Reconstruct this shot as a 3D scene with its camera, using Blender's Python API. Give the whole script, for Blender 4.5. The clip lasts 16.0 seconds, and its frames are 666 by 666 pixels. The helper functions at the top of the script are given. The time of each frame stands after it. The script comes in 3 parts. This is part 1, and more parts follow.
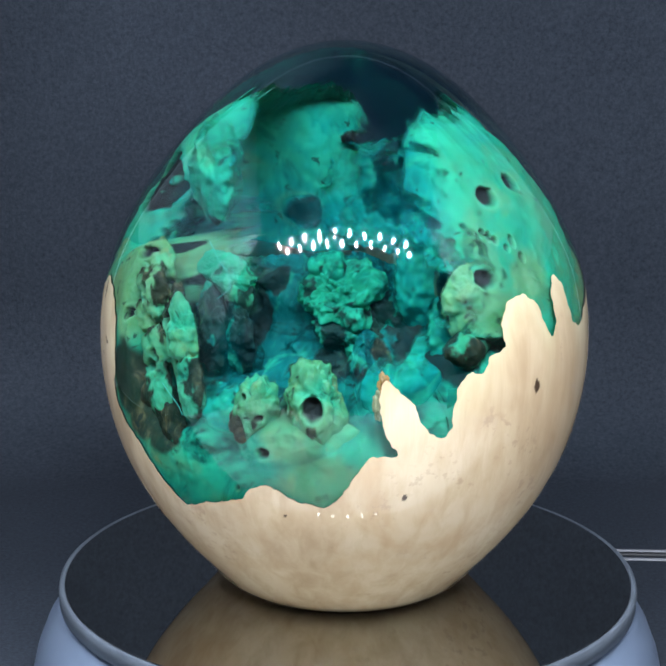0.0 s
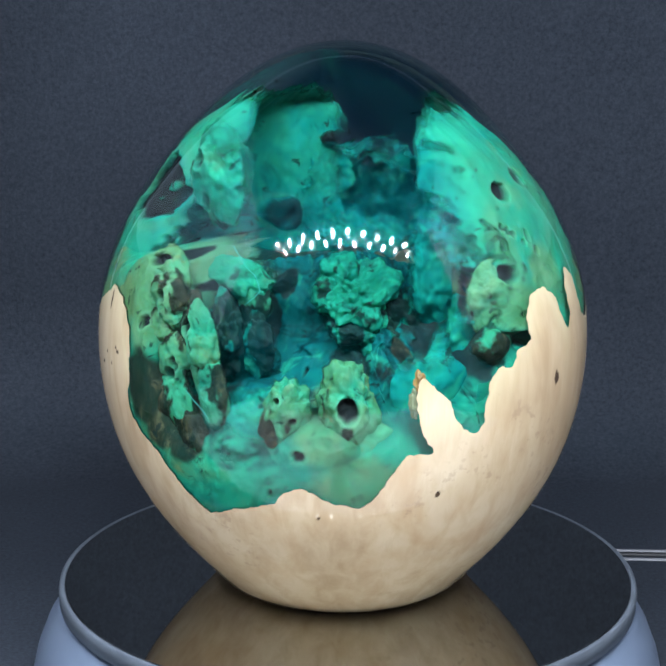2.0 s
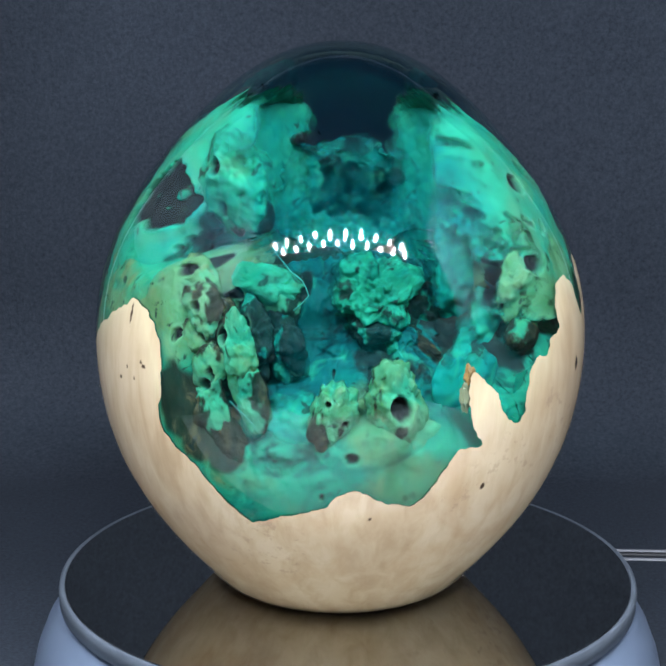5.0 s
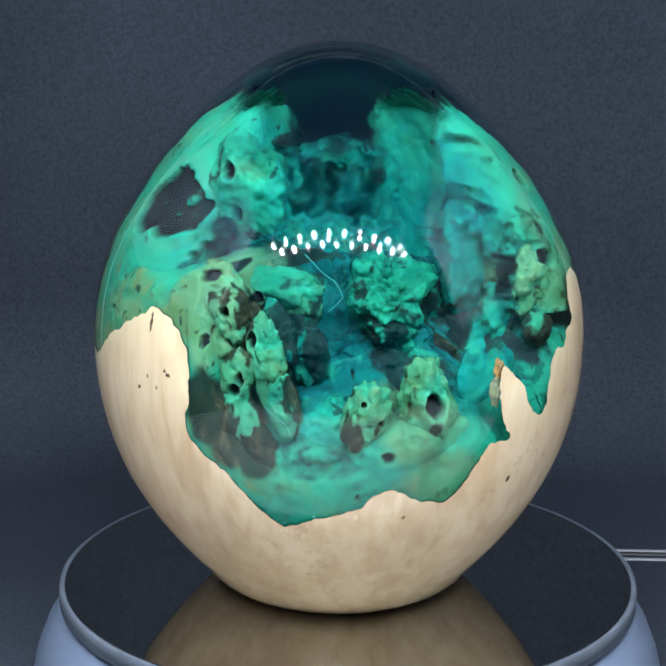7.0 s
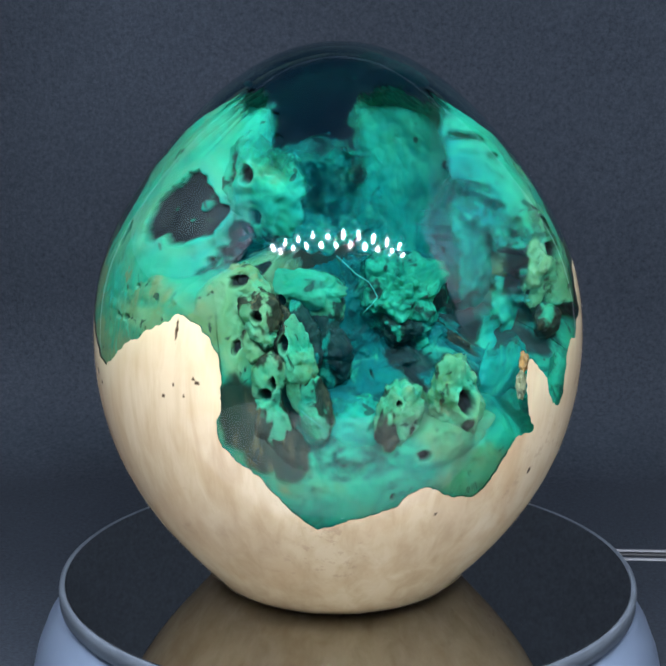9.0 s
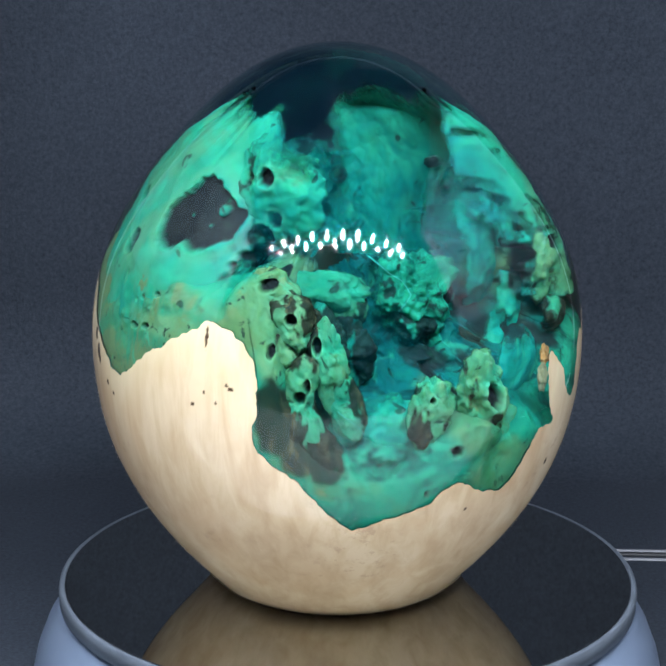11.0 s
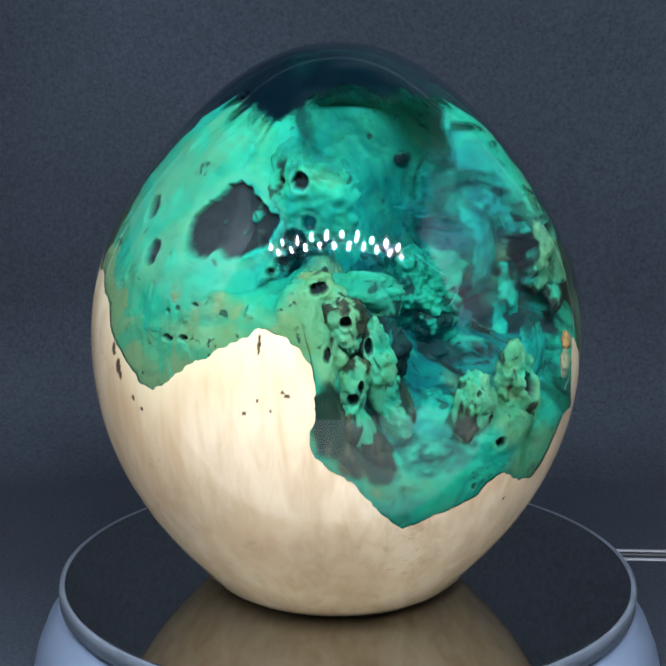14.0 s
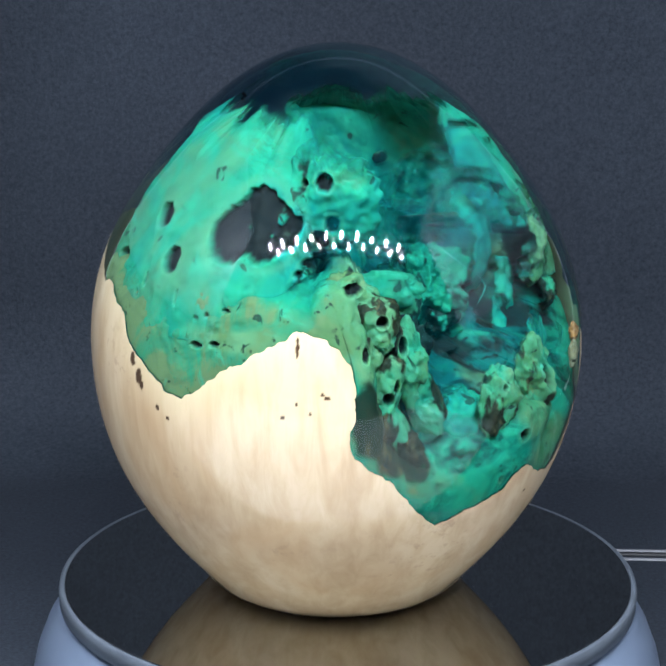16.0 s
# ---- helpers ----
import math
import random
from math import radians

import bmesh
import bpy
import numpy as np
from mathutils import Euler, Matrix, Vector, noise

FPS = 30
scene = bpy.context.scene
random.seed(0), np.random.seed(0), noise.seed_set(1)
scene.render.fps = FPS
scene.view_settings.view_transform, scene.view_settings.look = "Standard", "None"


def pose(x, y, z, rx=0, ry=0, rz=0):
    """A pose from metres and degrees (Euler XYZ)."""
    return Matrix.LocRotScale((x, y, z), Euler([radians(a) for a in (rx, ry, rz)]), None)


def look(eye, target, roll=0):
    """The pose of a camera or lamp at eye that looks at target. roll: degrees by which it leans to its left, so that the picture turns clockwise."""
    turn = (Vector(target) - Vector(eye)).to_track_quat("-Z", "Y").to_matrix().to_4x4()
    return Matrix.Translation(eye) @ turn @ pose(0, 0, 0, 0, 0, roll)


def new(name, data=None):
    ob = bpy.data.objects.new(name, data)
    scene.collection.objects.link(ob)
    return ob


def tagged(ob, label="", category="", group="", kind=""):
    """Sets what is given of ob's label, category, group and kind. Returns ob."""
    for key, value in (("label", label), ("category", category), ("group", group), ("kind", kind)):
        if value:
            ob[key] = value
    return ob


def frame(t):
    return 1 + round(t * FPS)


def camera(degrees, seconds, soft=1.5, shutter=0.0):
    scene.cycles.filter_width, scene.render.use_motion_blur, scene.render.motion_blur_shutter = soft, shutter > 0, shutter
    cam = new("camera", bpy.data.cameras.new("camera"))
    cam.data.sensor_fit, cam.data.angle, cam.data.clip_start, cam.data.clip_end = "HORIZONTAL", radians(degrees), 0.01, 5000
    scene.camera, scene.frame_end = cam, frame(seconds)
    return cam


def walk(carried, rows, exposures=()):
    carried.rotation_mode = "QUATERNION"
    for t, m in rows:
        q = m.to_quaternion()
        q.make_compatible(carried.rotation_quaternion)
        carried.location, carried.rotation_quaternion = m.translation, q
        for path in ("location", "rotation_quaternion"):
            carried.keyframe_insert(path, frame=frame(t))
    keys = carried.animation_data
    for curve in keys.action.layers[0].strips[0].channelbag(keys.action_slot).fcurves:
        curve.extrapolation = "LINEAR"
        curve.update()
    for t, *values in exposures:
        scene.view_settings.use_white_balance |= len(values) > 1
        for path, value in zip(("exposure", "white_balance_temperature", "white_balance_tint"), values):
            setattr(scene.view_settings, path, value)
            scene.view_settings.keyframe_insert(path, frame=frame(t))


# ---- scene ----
# ---------------------------------------------------------------- camera
SECONDS = 16.0
EYE = Vector((0.0, -0.5319, 0.2157))
YAW, PITCH, ROLL = -0.00715, 0.28583, 0.3055
AIM = EYE + Vector((math.sin(YAW) * math.cos(PITCH), math.cos(YAW) * math.cos(PITCH), -math.sin(PITCH)))
cam = camera(15.697, SECONDS, soft=2.0)
walk(cam, [(0.0, look(EYE, AIM, ROLL)), (SECONDS, look(EYE, AIM, ROLL))], exposures=[(0.0, 0.0), (SECONDS, 0.0)])

# ---------------------------------------------------------------- world and light
LED_POWER = 950.0
LED_COLOUR = (0.84, 0.92, 1.0, 1)
world = bpy.data.worlds.new("dim_room")
scene.world = world
world.use_nodes = True
world.node_tree.nodes["Background"].inputs[0].default_value = (0.55, 0.7, 1.0, 1)
world.node_tree.nodes["Background"].inputs[1].default_value = 0.02


# ---------------------------------------------------------------- material tools
class Nodes:
    """A small helper that strings shader nodes together."""

    def __init__(self, name):
        self.mat = bpy.data.materials.new(name)
        self.mat.use_nodes = True
        self.tree = self.mat.node_tree
        self.tree.nodes.clear()
        self.out = self.tree.nodes.new("ShaderNodeOutputMaterial")

    def add(self, kind, inputs=None, **props):
        n = self.tree.nodes.new(kind)
        for k, v in props.items():
            if k == "operation":
                n.operation = v
            elif k == "blend_type":
                n.blend_type = v
            elif k == "data_type":
                n.data_type = v
            elif k == "attribute_name":
                n.attribute_name = v
            elif k == "feature":
                n.feature = v
        for k, v in (inputs or {}).items():
            self.put(n, k, v)
        return n

    def put(self, n, k, v):
        if isinstance(v, bpy.types.NodeSocket):
            self.tree.links.new(v, n.inputs[k])
        else:
            n.inputs[k].default_value = v

    def coords(self, scale=(1, 1, 1)):
        c = self.add("ShaderNodeTexCoord")
        m = self.add("ShaderNodeMapping", {"Vector": c.outputs["Object"], "Scale": scale})
        return m.outputs[0]

    def noise(self, vec, scale, detail=5.0, rough=0.55, warp=0.0):
        return self.add("ShaderNodeTexNoise", {"Vector": vec, "Scale": scale, "Detail": detail, "Roughness": rough, "Distortion": warp}).outputs["Fac"]

    def ramp(self, fac, stops):
        n = self.add("ShaderNodeValToRGB", {"Fac": fac})
        el = n.color_ramp.elements
        while len(el) < len(stops):
            el.new(0.5)
        for e, (p, col) in zip(el, stops):
            e.position = p
            e.color = (*col, 1) if len(col) == 3 else col
        return n.outputs[0]

    def mix(self, fac, a, b, blend="MIX"):
        n = self.add("ShaderNodeMix", data_type="RGBA", blend_type=blend)
        self.put(n, 0, fac)
        self.put(n, 6, a)
        self.put(n, 7, b)
        return n.outputs[2]

    def calc(self, op, a, b=0.0, c=0.0):
        n = self.add("ShaderNodeMath", operation=op)
        self.put(n, 0, a)
        self.put(n, 1, b)
        self.put(n, 2, c)
        return n.outputs[0]

    def attr(self, name):
        return self.add("ShaderNodeAttribute", attribute_name=name).outputs["Fac"]

    def bump(self, height, strength, distance):
        return self.add("ShaderNodeBump", {"Height": height, "Strength": strength, "Distance": distance}).outputs[0]

    def finish(self, shader):
        self.tree.links.new(shader, self.out.inputs["Surface"])
        return self.mat

    def principled(self, colour, rough, metal=0.0, coat=0.0, bump=None, coat_rough=0.02, spec=0.5, sub=0.0):
        p = self.add("ShaderNodeBsdfPrincipled", {"Base Color": colour, "Roughness": rough, "Metallic": metal,
                                                  "Coat Weight": coat, "Coat Roughness": coat_rough, "Specular IOR Level": spec})
        if bump is not None:
            self.put(p, "Normal", bump)
        if sub:
            self.put(p, "Subsurface Weight", sub)
            p.inputs["Subsurface Radius"].default_value = (0.003, 0.0025, 0.0015)
            p.inputs["Subsurface Scale"].default_value = 1.0
        return p.outputs[0]


def plain(name, colour, rough, metal=0.0, coat=0.0, vary=0.15, scale=60.0, bump=0.0, spec=0.5):
    n = Nodes(name)
    v = n.coords()
    f = n.noise(v, scale, 6)
    dark = tuple(c * (1 - vary) for c in colour)
    light = tuple(min(1.0, c * (1 + vary)) for c in colour)
    col = n.ramp(f, [(0.3, dark), (0.7, light)])
    b = n.bump(n.noise(v, scale * 8, 3), bump, 0.0005) if bump else None
    return n.finish(n.principled(col, rough, metal, coat, b, spec=spec))


def wood_material():
    n = Nodes("polished_burl_wood")
    v = n.coords()
    cloud = n.noise(v, 28, 4, 0.5, 0.6)
    base = n.ramp(cloud, [(0.32, (0.49, 0.35, 0.215)), (0.5, (0.58, 0.44, 0.285)), (0.68, (0.64, 0.51, 0.35))])
    lean = n.coords((1.0, 1.0, 0.16))
    grain = n.noise(lean, 240, 5, 0.6, 0.4)
    col = n.mix(0.7, base, n.ramp(grain, [(0.3, (0.74, 0.66, 0.57)), (0.6, (1.0, 1.0, 1.0))]), "MULTIPLY")
    band = n.noise(n.coords((1, 1, 0.3)), 60, 3, 0.5, 0.8)
    col = n.mix(n.ramp(band, [(0.50, (0, 0, 0)), (0.72, (0.55, 0.55, 0.55))]), col, (0.46, 0.29, 0.15, 1))
    fleck = n.noise(v, 420, 3, 0.6)
    spot = n.calc("MULTIPLY", n.ramp(n.noise(v, 45, 2), [(0.56, (0, 0, 0)), (0.66, (1, 1, 1))]), n.ramp(fleck, [(0.56, (0, 0, 0)), (0.64, (1, 1, 1))]))
    col = n.mix(n.calc("MULTIPLY", spot, 0.35), col, (0.30, 0.18, 0.12, 1))
    pale = n.attr("edge")
    col = n.mix(n.calc("MULTIPLY", pale, 0.5), col, (0.68, 0.60, 0.38, 1))
    col = n.mix(n.attr("mark"), col, (0.05, 0.025, 0.012, 1))
    return n.finish(n.principled(col, 0.62, metal=0.02, coat=1.0, coat_rough=0.035, sub=0.1, spec=0.15))


def burl_material(name, relief, lively=0.54, hazy=False):
    """Burl under the resin: the resin's tint with depth is painted in, pale to mint to dark teal, with soft clouds and
    crisp dark hollows.
    """
    n = Nodes(name)
    v = n.coords()
    swirl = n.noise(v, 48, 6, 0.55, 2.0)
    fine = n.noise(v, 230, 5, 0.65, 1.0)
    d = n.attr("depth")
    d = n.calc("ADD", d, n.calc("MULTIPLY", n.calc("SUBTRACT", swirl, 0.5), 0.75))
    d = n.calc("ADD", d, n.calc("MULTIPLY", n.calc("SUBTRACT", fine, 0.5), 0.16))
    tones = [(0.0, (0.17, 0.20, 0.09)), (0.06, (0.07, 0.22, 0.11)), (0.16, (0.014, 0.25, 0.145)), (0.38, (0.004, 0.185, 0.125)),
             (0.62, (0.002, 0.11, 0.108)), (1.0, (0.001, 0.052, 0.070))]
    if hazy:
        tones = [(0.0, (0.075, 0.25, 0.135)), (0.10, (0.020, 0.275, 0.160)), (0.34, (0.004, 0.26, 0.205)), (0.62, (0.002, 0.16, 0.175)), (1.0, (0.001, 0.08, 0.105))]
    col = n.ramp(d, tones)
    # dark patches grow with depth, for light lost in the resin
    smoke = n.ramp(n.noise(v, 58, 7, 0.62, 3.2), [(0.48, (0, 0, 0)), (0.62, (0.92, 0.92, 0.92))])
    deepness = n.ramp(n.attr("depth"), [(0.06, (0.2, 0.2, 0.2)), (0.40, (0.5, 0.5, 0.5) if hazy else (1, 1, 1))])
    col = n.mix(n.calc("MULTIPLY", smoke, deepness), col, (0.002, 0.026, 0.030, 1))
    bright = n.ramp(n.noise(v, 70, 5, 0.6, 2.8), [(lively, (0, 0, 0)), (lively + 0.16, (0.75, 0.75, 0.75))])
    col = n.mix(bright, col, (0.03, 0.36, 0.22, 1))
    cream = n.calc("MULTIPLY", n.attr("cream"), n.ramp(fine, [(0.3, (0.6, 0.6, 0.6)), (0.6, (1, 1, 1))]))
    col = n.mix(cream, col, n.ramp(swirl, [(0.35, (0.06, 0.15, 0.05)), (0.65, (0.27, 0.31, 0.14))]))
    bark = n.attr("bark")
    col = n.mix(bark, col, n.ramp(n.noise(n.coords((1, 1, 0.35)), 330, 6, 0.7, 0.5), [(0.42, (0.006, 0.004, 0.003)), (0.56, (0.028, 0.015, 0.009)), (0.70, (0.15, 0.085, 0.04))]))
    crack = n.ramp(n.noise(v, 130, 6, 0.7, 2.2), [(0.335, (1, 1, 1)), (0.385, (0, 0, 0))])
    col = n.mix(n.calc("MULTIPLY", crack, 0.35 if hazy else 0.8), col, (0.008, 0.016, 0.016, 1))
    pits = n.ramp(n.noise(v, 260, 3, 0.5, 0.6), [(0.665, (0, 0, 0)), (0.70, (0.8, 0.8, 0.8))])
    col = n.mix(pits, col, (0.012, 0.022, 0.020, 1))
    # near-black for hollows; the painted shade of the gaps comes from here too
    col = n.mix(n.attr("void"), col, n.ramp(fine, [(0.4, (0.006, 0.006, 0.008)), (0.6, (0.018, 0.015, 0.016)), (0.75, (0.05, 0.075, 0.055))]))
    col = n.mix(n.attr("rim"), col, (0.17, 0.34, 0.19, 1))
    h = n.calc("ADD", swirl, n.calc("MULTIPLY", fine, 0.55))
    solid = n.principled(col, 0.65, bump=n.bump(h, relief, 0.0015), spec=0.12, sub=0.6)
    clear = n.add("ShaderNodeBsdfTransparent", {"Color": (1, 1, 1, 1)})
    wisp = n.calc("ADD", n.attr("fade"), n.calc("MULTIPLY", n.calc("SUBTRACT", n.noise(v, 110, 6, 0.65, 1.8), 0.5), 1.2))
    open_part = n.calc("MULTIPLY", n.ramp(wisp, [(0.35, (0, 0, 0)), (0.85, (1, 1, 1))]), n.ramp(n.attr("fade"), [(0.0, (0, 0, 0)), (0.25, (1, 1, 1))]))
    m = n.add("ShaderNodeMixShader", {0: open_part, 1: solid, 2: clear.outputs[0]})
    return n.finish(m.outputs[0])


def resin_material():
    """Clear resin; the darkness seen behind the cap is painted into its tint."""
    n = Nodes("clear_teal_resin")
    place_in = n.add("ShaderNodeTexCoord").outputs["Object"]
    xyz = n.add("ShaderNodeSeparateXYZ", {0: place_in})
    cloud = n.calc("MULTIPLY", n.calc("SUBTRACT", n.noise(place_in, 40, 3), 0.5), 0.25)
    side = n.calc("ADD", n.calc("MULTIPLY", xyz.outputs["X"], 0.438), n.calc("MULTIPLY", xyz.outputs["Y"], 0.899))
    side = n.ramp(n.calc("ADD", n.calc("MULTIPLY", side, 20.0), cloud), [(0.12, (0, 0, 0)), (0.42, (1, 1, 1))])
    across = n.calc("ABSOLUTE", n.calc("SUBTRACT", n.calc("MULTIPLY", xyz.outputs["X"], 0.899), n.calc("MULTIPLY", xyz.outputs["Y"], 0.438)))
    window = n.ramp(n.calc("ADD", n.calc("MULTIPLY", across, 20.0), cloud), [(0.20, (1, 1, 1)), (0.40, (0, 0, 0))])
    high = n.ramp(n.calc("ADD", n.calc("MULTIPLY", n.calc("SUBTRACT", xyz.outputs["Z"], 0.075), 20.0), cloud), [(0.15, (0, 0, 0)), (0.5, (1, 1, 1))])
    back = n.calc("ADD", n.calc("MULTIPLY", xyz.outputs["X"], 0.574), n.calc("MULTIPLY", xyz.outputs["Y"], 0.819))
    back = n.calc("MULTIPLY", n.ramp(n.calc("MULTIPLY", back, 20.0), [(0.28, (0, 0, 0)), (0.42, (1, 1, 1))]),
                  n.ramp(n.calc("MULTIPLY", n.calc("SUBTRACT", xyz.outputs["Z"], 0.1), 40.0), [(0.20, (0, 0, 0)), (0.40, (1, 1, 1)), (0.62, (1, 1, 1)), (0.72, (0, 0, 0))]))
    # rear zones tinted dark, in place of the unlit depth behind the cap
    cap_dark = n.calc("MAXIMUM", n.calc("MULTIPLY", n.calc("MULTIPLY", side, window), high), back)
    tint = n.mix(cap_dark, (0.70, 0.91, 0.92, 1), (0.09, 0.28, 0.40, 1))
    clear = n.add("ShaderNodeBsdfTransparent", {"Color": tint})
    gloss = n.add("ShaderNodeBsdfGlossy", {"Color": (1, 1, 1, 1), "Roughness": 0.028})
    facing = n.add("ShaderNodeLayerWeight", {"Blend": 0.5}).outputs["Facing"]
    f = n.calc("MULTIPLY_ADD", n.calc("POWER", facing, 5.0), 0.95, 0.026)
    m = n.add("ShaderNodeMixShader", {0: f, 1: clear.outputs[0], 2: gloss.outputs[0]})
    return n.finish(m.outputs[0])


def veil_material():
    """Pigment that drifts in the resin."""
    n = Nodes("drifting_pigment")
    v = n.coords((1, 1, 0.8))
    a = n.noise(v, 34, 6, 0.6, 2.4)
    b = n.noise(v, 110, 5, 0.6, 1.5)
    dens = n.calc("ADD", n.calc("MULTIPLY", a, 0.8), n.calc("MULTIPLY", b, 0.2))
    alpha = n.calc("MULTIPLY", n.ramp(dens, [(0.36, (0.14, 0.14, 0.14)), (0.64, (0.84, 0.84, 0.84))]), n.attr("thick"))
    col = n.ramp(a, [(0.33, (0.0, 0.09, 0.13)), (0.52, (0.002, 0.19, 0.21)), (0.68, (0.006, 0.31, 0.30))])
    col = n.mix(n.attr("low"), col, n.ramp(b, [(0.35, (0.002, 0.115, 0.07)), (0.65, (0.007, 0.27, 0.15))]))
    clear = n.add("ShaderNodeBsdfTransparent", {"Color": n.mix(n.attr("thick"), (1, 1, 1, 1), (0.66, 0.96, 0.96, 1))})
    body = n.add("ShaderNodeBsdfDiffuse", {"Color": col})
    glow = n.add("ShaderNodeBsdfTranslucent", {"Color": col})
    both = n.add("ShaderNodeMixShader", {0: 0.25, 1: body.outputs[0], 2: glow.outputs[0]})
    m = n.add("ShaderNodeMixShader", {0: alpha, 1: clear.outputs[0], 2: both.outputs[0]})
    return n.finish(m.outputs[0])


def cloth_material():
    n = Nodes("black_felt_cloth")
    v = n.coords()
    weave = n.noise(v, 900, 4, 0.75)
    soft = n.noise(v, 9, 3)
    col = n.mix(0.6, n.ramp(weave, [(0.3, (0.026, 0.031, 0.042)), (0.7, (0.052, 0.062, 0.082))]), n.ramp(soft, [(0.3, (0.55, 0.55, 0.55)), (0.7, (1, 1, 1))]), "MULTIPLY")
    return n.finish(n.principled(col, 0.9, bump=n.bump(weave, 0.5, 0.0008), spec=0.1))


def mirror_material():
    n = Nodes("black_mirror_acrylic")
    scuff = n.noise(n.coords((1, 4, 1)), 180, 6, 0.7)
    r = n.ramp(scuff, [(0.4, (0.012, 0.012, 0.012)), (0.75, (0.05, 0.05, 0.05))])
    return n.finish(n.principled((0.43, 0.425, 0.40, 1), r, metal=1.0))


def led_material():
    n = Nodes("led_glow")
    e = n.add("ShaderNodeEmission", {"Color": LED_COLOUR, "Strength": LED_POWER})
    return n.finish(e.outputs[0])


WOOD = wood_material()
BURL = burl_material("depth_tinted_burl", 0.14, 0.57)
CLOUD = burl_material("cloudy_burl", 0.035, 0.50, hazy=True)
KNOB = burl_material("knobbly_burl", 0.20, 0.50)
RESIN = resin_material()
VEIL = veil_material()
CLOTH = cloth_material()
MIRROR = mirror_material()
LED = led_material()
WHITE_FABRIC = plain("white_box_lining", (0.50, 0.53, 0.62), 0.7, vary=0.06, scale=20)
GREY_FABRIC = plain("dark_box_lining", (0.10, 0.105, 0.115), 0.9, vary=0.12, scale=20)
BOUNCE_FABRIC = plain("pale_bounce_floor", (0.68, 0.69, 0.71), 0.9, vary=0.12, scale=20)
WHITE_PLASTIC = plain("white_plastic", (0.15, 0.19, 0.27), 0.28, vary=0.04, scale=15)
GREY_EDGE = plain("grey_disc_edge", (0.085, 0.10, 0.125), 0.3, vary=0.2, scale=90)
CABLE = plain("grey_cable_sheath", (0.22, 0.22, 0.25), 0.4, vary=0.1)
CABLE_DARK = plain("black_cable_web", (0.02, 0.02, 0.025), 0.5, vary=0.1)
BOARD = plain("led_board", (0.05, 0.055, 0.06), 0.5, vary=0.1)
LINT = plain("pale_lint", (0.45, 0.5, 0.55), 0.9, vary=0.2)
PALE_CRACK = plain("pale_crack", (0.03, 0.30, 0.25), 0.5, vary=0.3, scale=300)
BARK_ORANGE = plain("orange_bark", (0.50, 0.17, 0.05), 0.45, vary=0.6, scale=420, coat=0.6)
BARK_CREAM = plain("cream_bark", (0.30, 0.20, 0.11), 0.5, vary=0.5, scale=420, coat=0.6)
VELVET = plain("black_velvet", (0.0055, 0.0065, 0.0085), 0.8, vary=0.3, scale=300, spec=0.1)
TABLE = plain("dark_table", (0.05, 0.047, 0.044), 0.5, vary=0.3, scale=8)


# ---------------------------------------------------------------- mesh tools
def part(name, bm, material, parent=None, label="", smooth=True):
    me = bpy.data.meshes.new(name)
    bm.to_mesh(me)
    bm.free()
    return place(name, me, material, parent, label, smooth)


def place(name, me, material, parent=None, label="", smooth=True):
    me.materials.append(material)
    if smooth:
        me.polygons.foreach_set("use_smooth", [True] * len(me.polygons))
    ob = new(name, me)
    if parent:
        ob.parent = parent
    return tagged(ob, label)


def sheet(name, xyz, closed, attrs=None, keep=None):
    """A mesh from a grid of points (columns, rows, 3), closed round its columns if asked."""
    nu, nv = xyz.shape[:2]
    verts = xyz.reshape(-1, 3)
    cols = nu if closed else nu - 1
    i, j = np.meshgrid(np.arange(cols), np.arange(nv - 1), indexing="ij")
    k = (i + 1) % nu
    faces = np.stack([i * nv + j, k * nv + j, k * nv + j + 1, i * nv + j + 1], -1).reshape(-1, 4)
    if keep is not None:
        faces = faces[keep[i, j].reshape(-1)]
    me = bpy.data.meshes.new(name)
    me.from_pydata(verts.tolist(), [], faces.tolist())
    for key, val in (attrs or {}).items():
        a = me.attributes.new(key, "FLOAT", "POINT")
        a.data.foreach_set("value", np.ascontiguousarray(val, dtype=np.float32).reshape(-1))
    me.update()
    return me


def egg_normals(me, slope):
    """Smooth normals of the turned form."""
    out = []
    for v in me.vertices:
        x, y, z = v.co
        d = math.hypot(x, y)
        if d < 1e-7:
            out.append((0, 0, 1 if z > 0.01 else -1))
            continue
        n = Vector((x / d, y / d, -slope(z))).normalized()
        out.append(tuple(n))
    me.normals_split_custom_set_from_vertices(out)


def box_bm(x0, x1, y0, y1, z0, z1, bevel=0.0):
    bm = bmesh.new()
    bmesh.ops.create_cube(bm, size=1.0)
    for v in bm.verts:
        v.co = Vector(((x0 + x1) / 2 + v.co.x * (x1 - x0), (y0 + y1) / 2 + v.co.y * (y1 - y0), (z0 + z1) / 2 + v.co.z * (z1 - z0)))
    if bevel:
        bmesh.ops.bevel(bm, geom=bm.edges[:], offset=bevel, segments=2, affect="EDGES")
    return bm


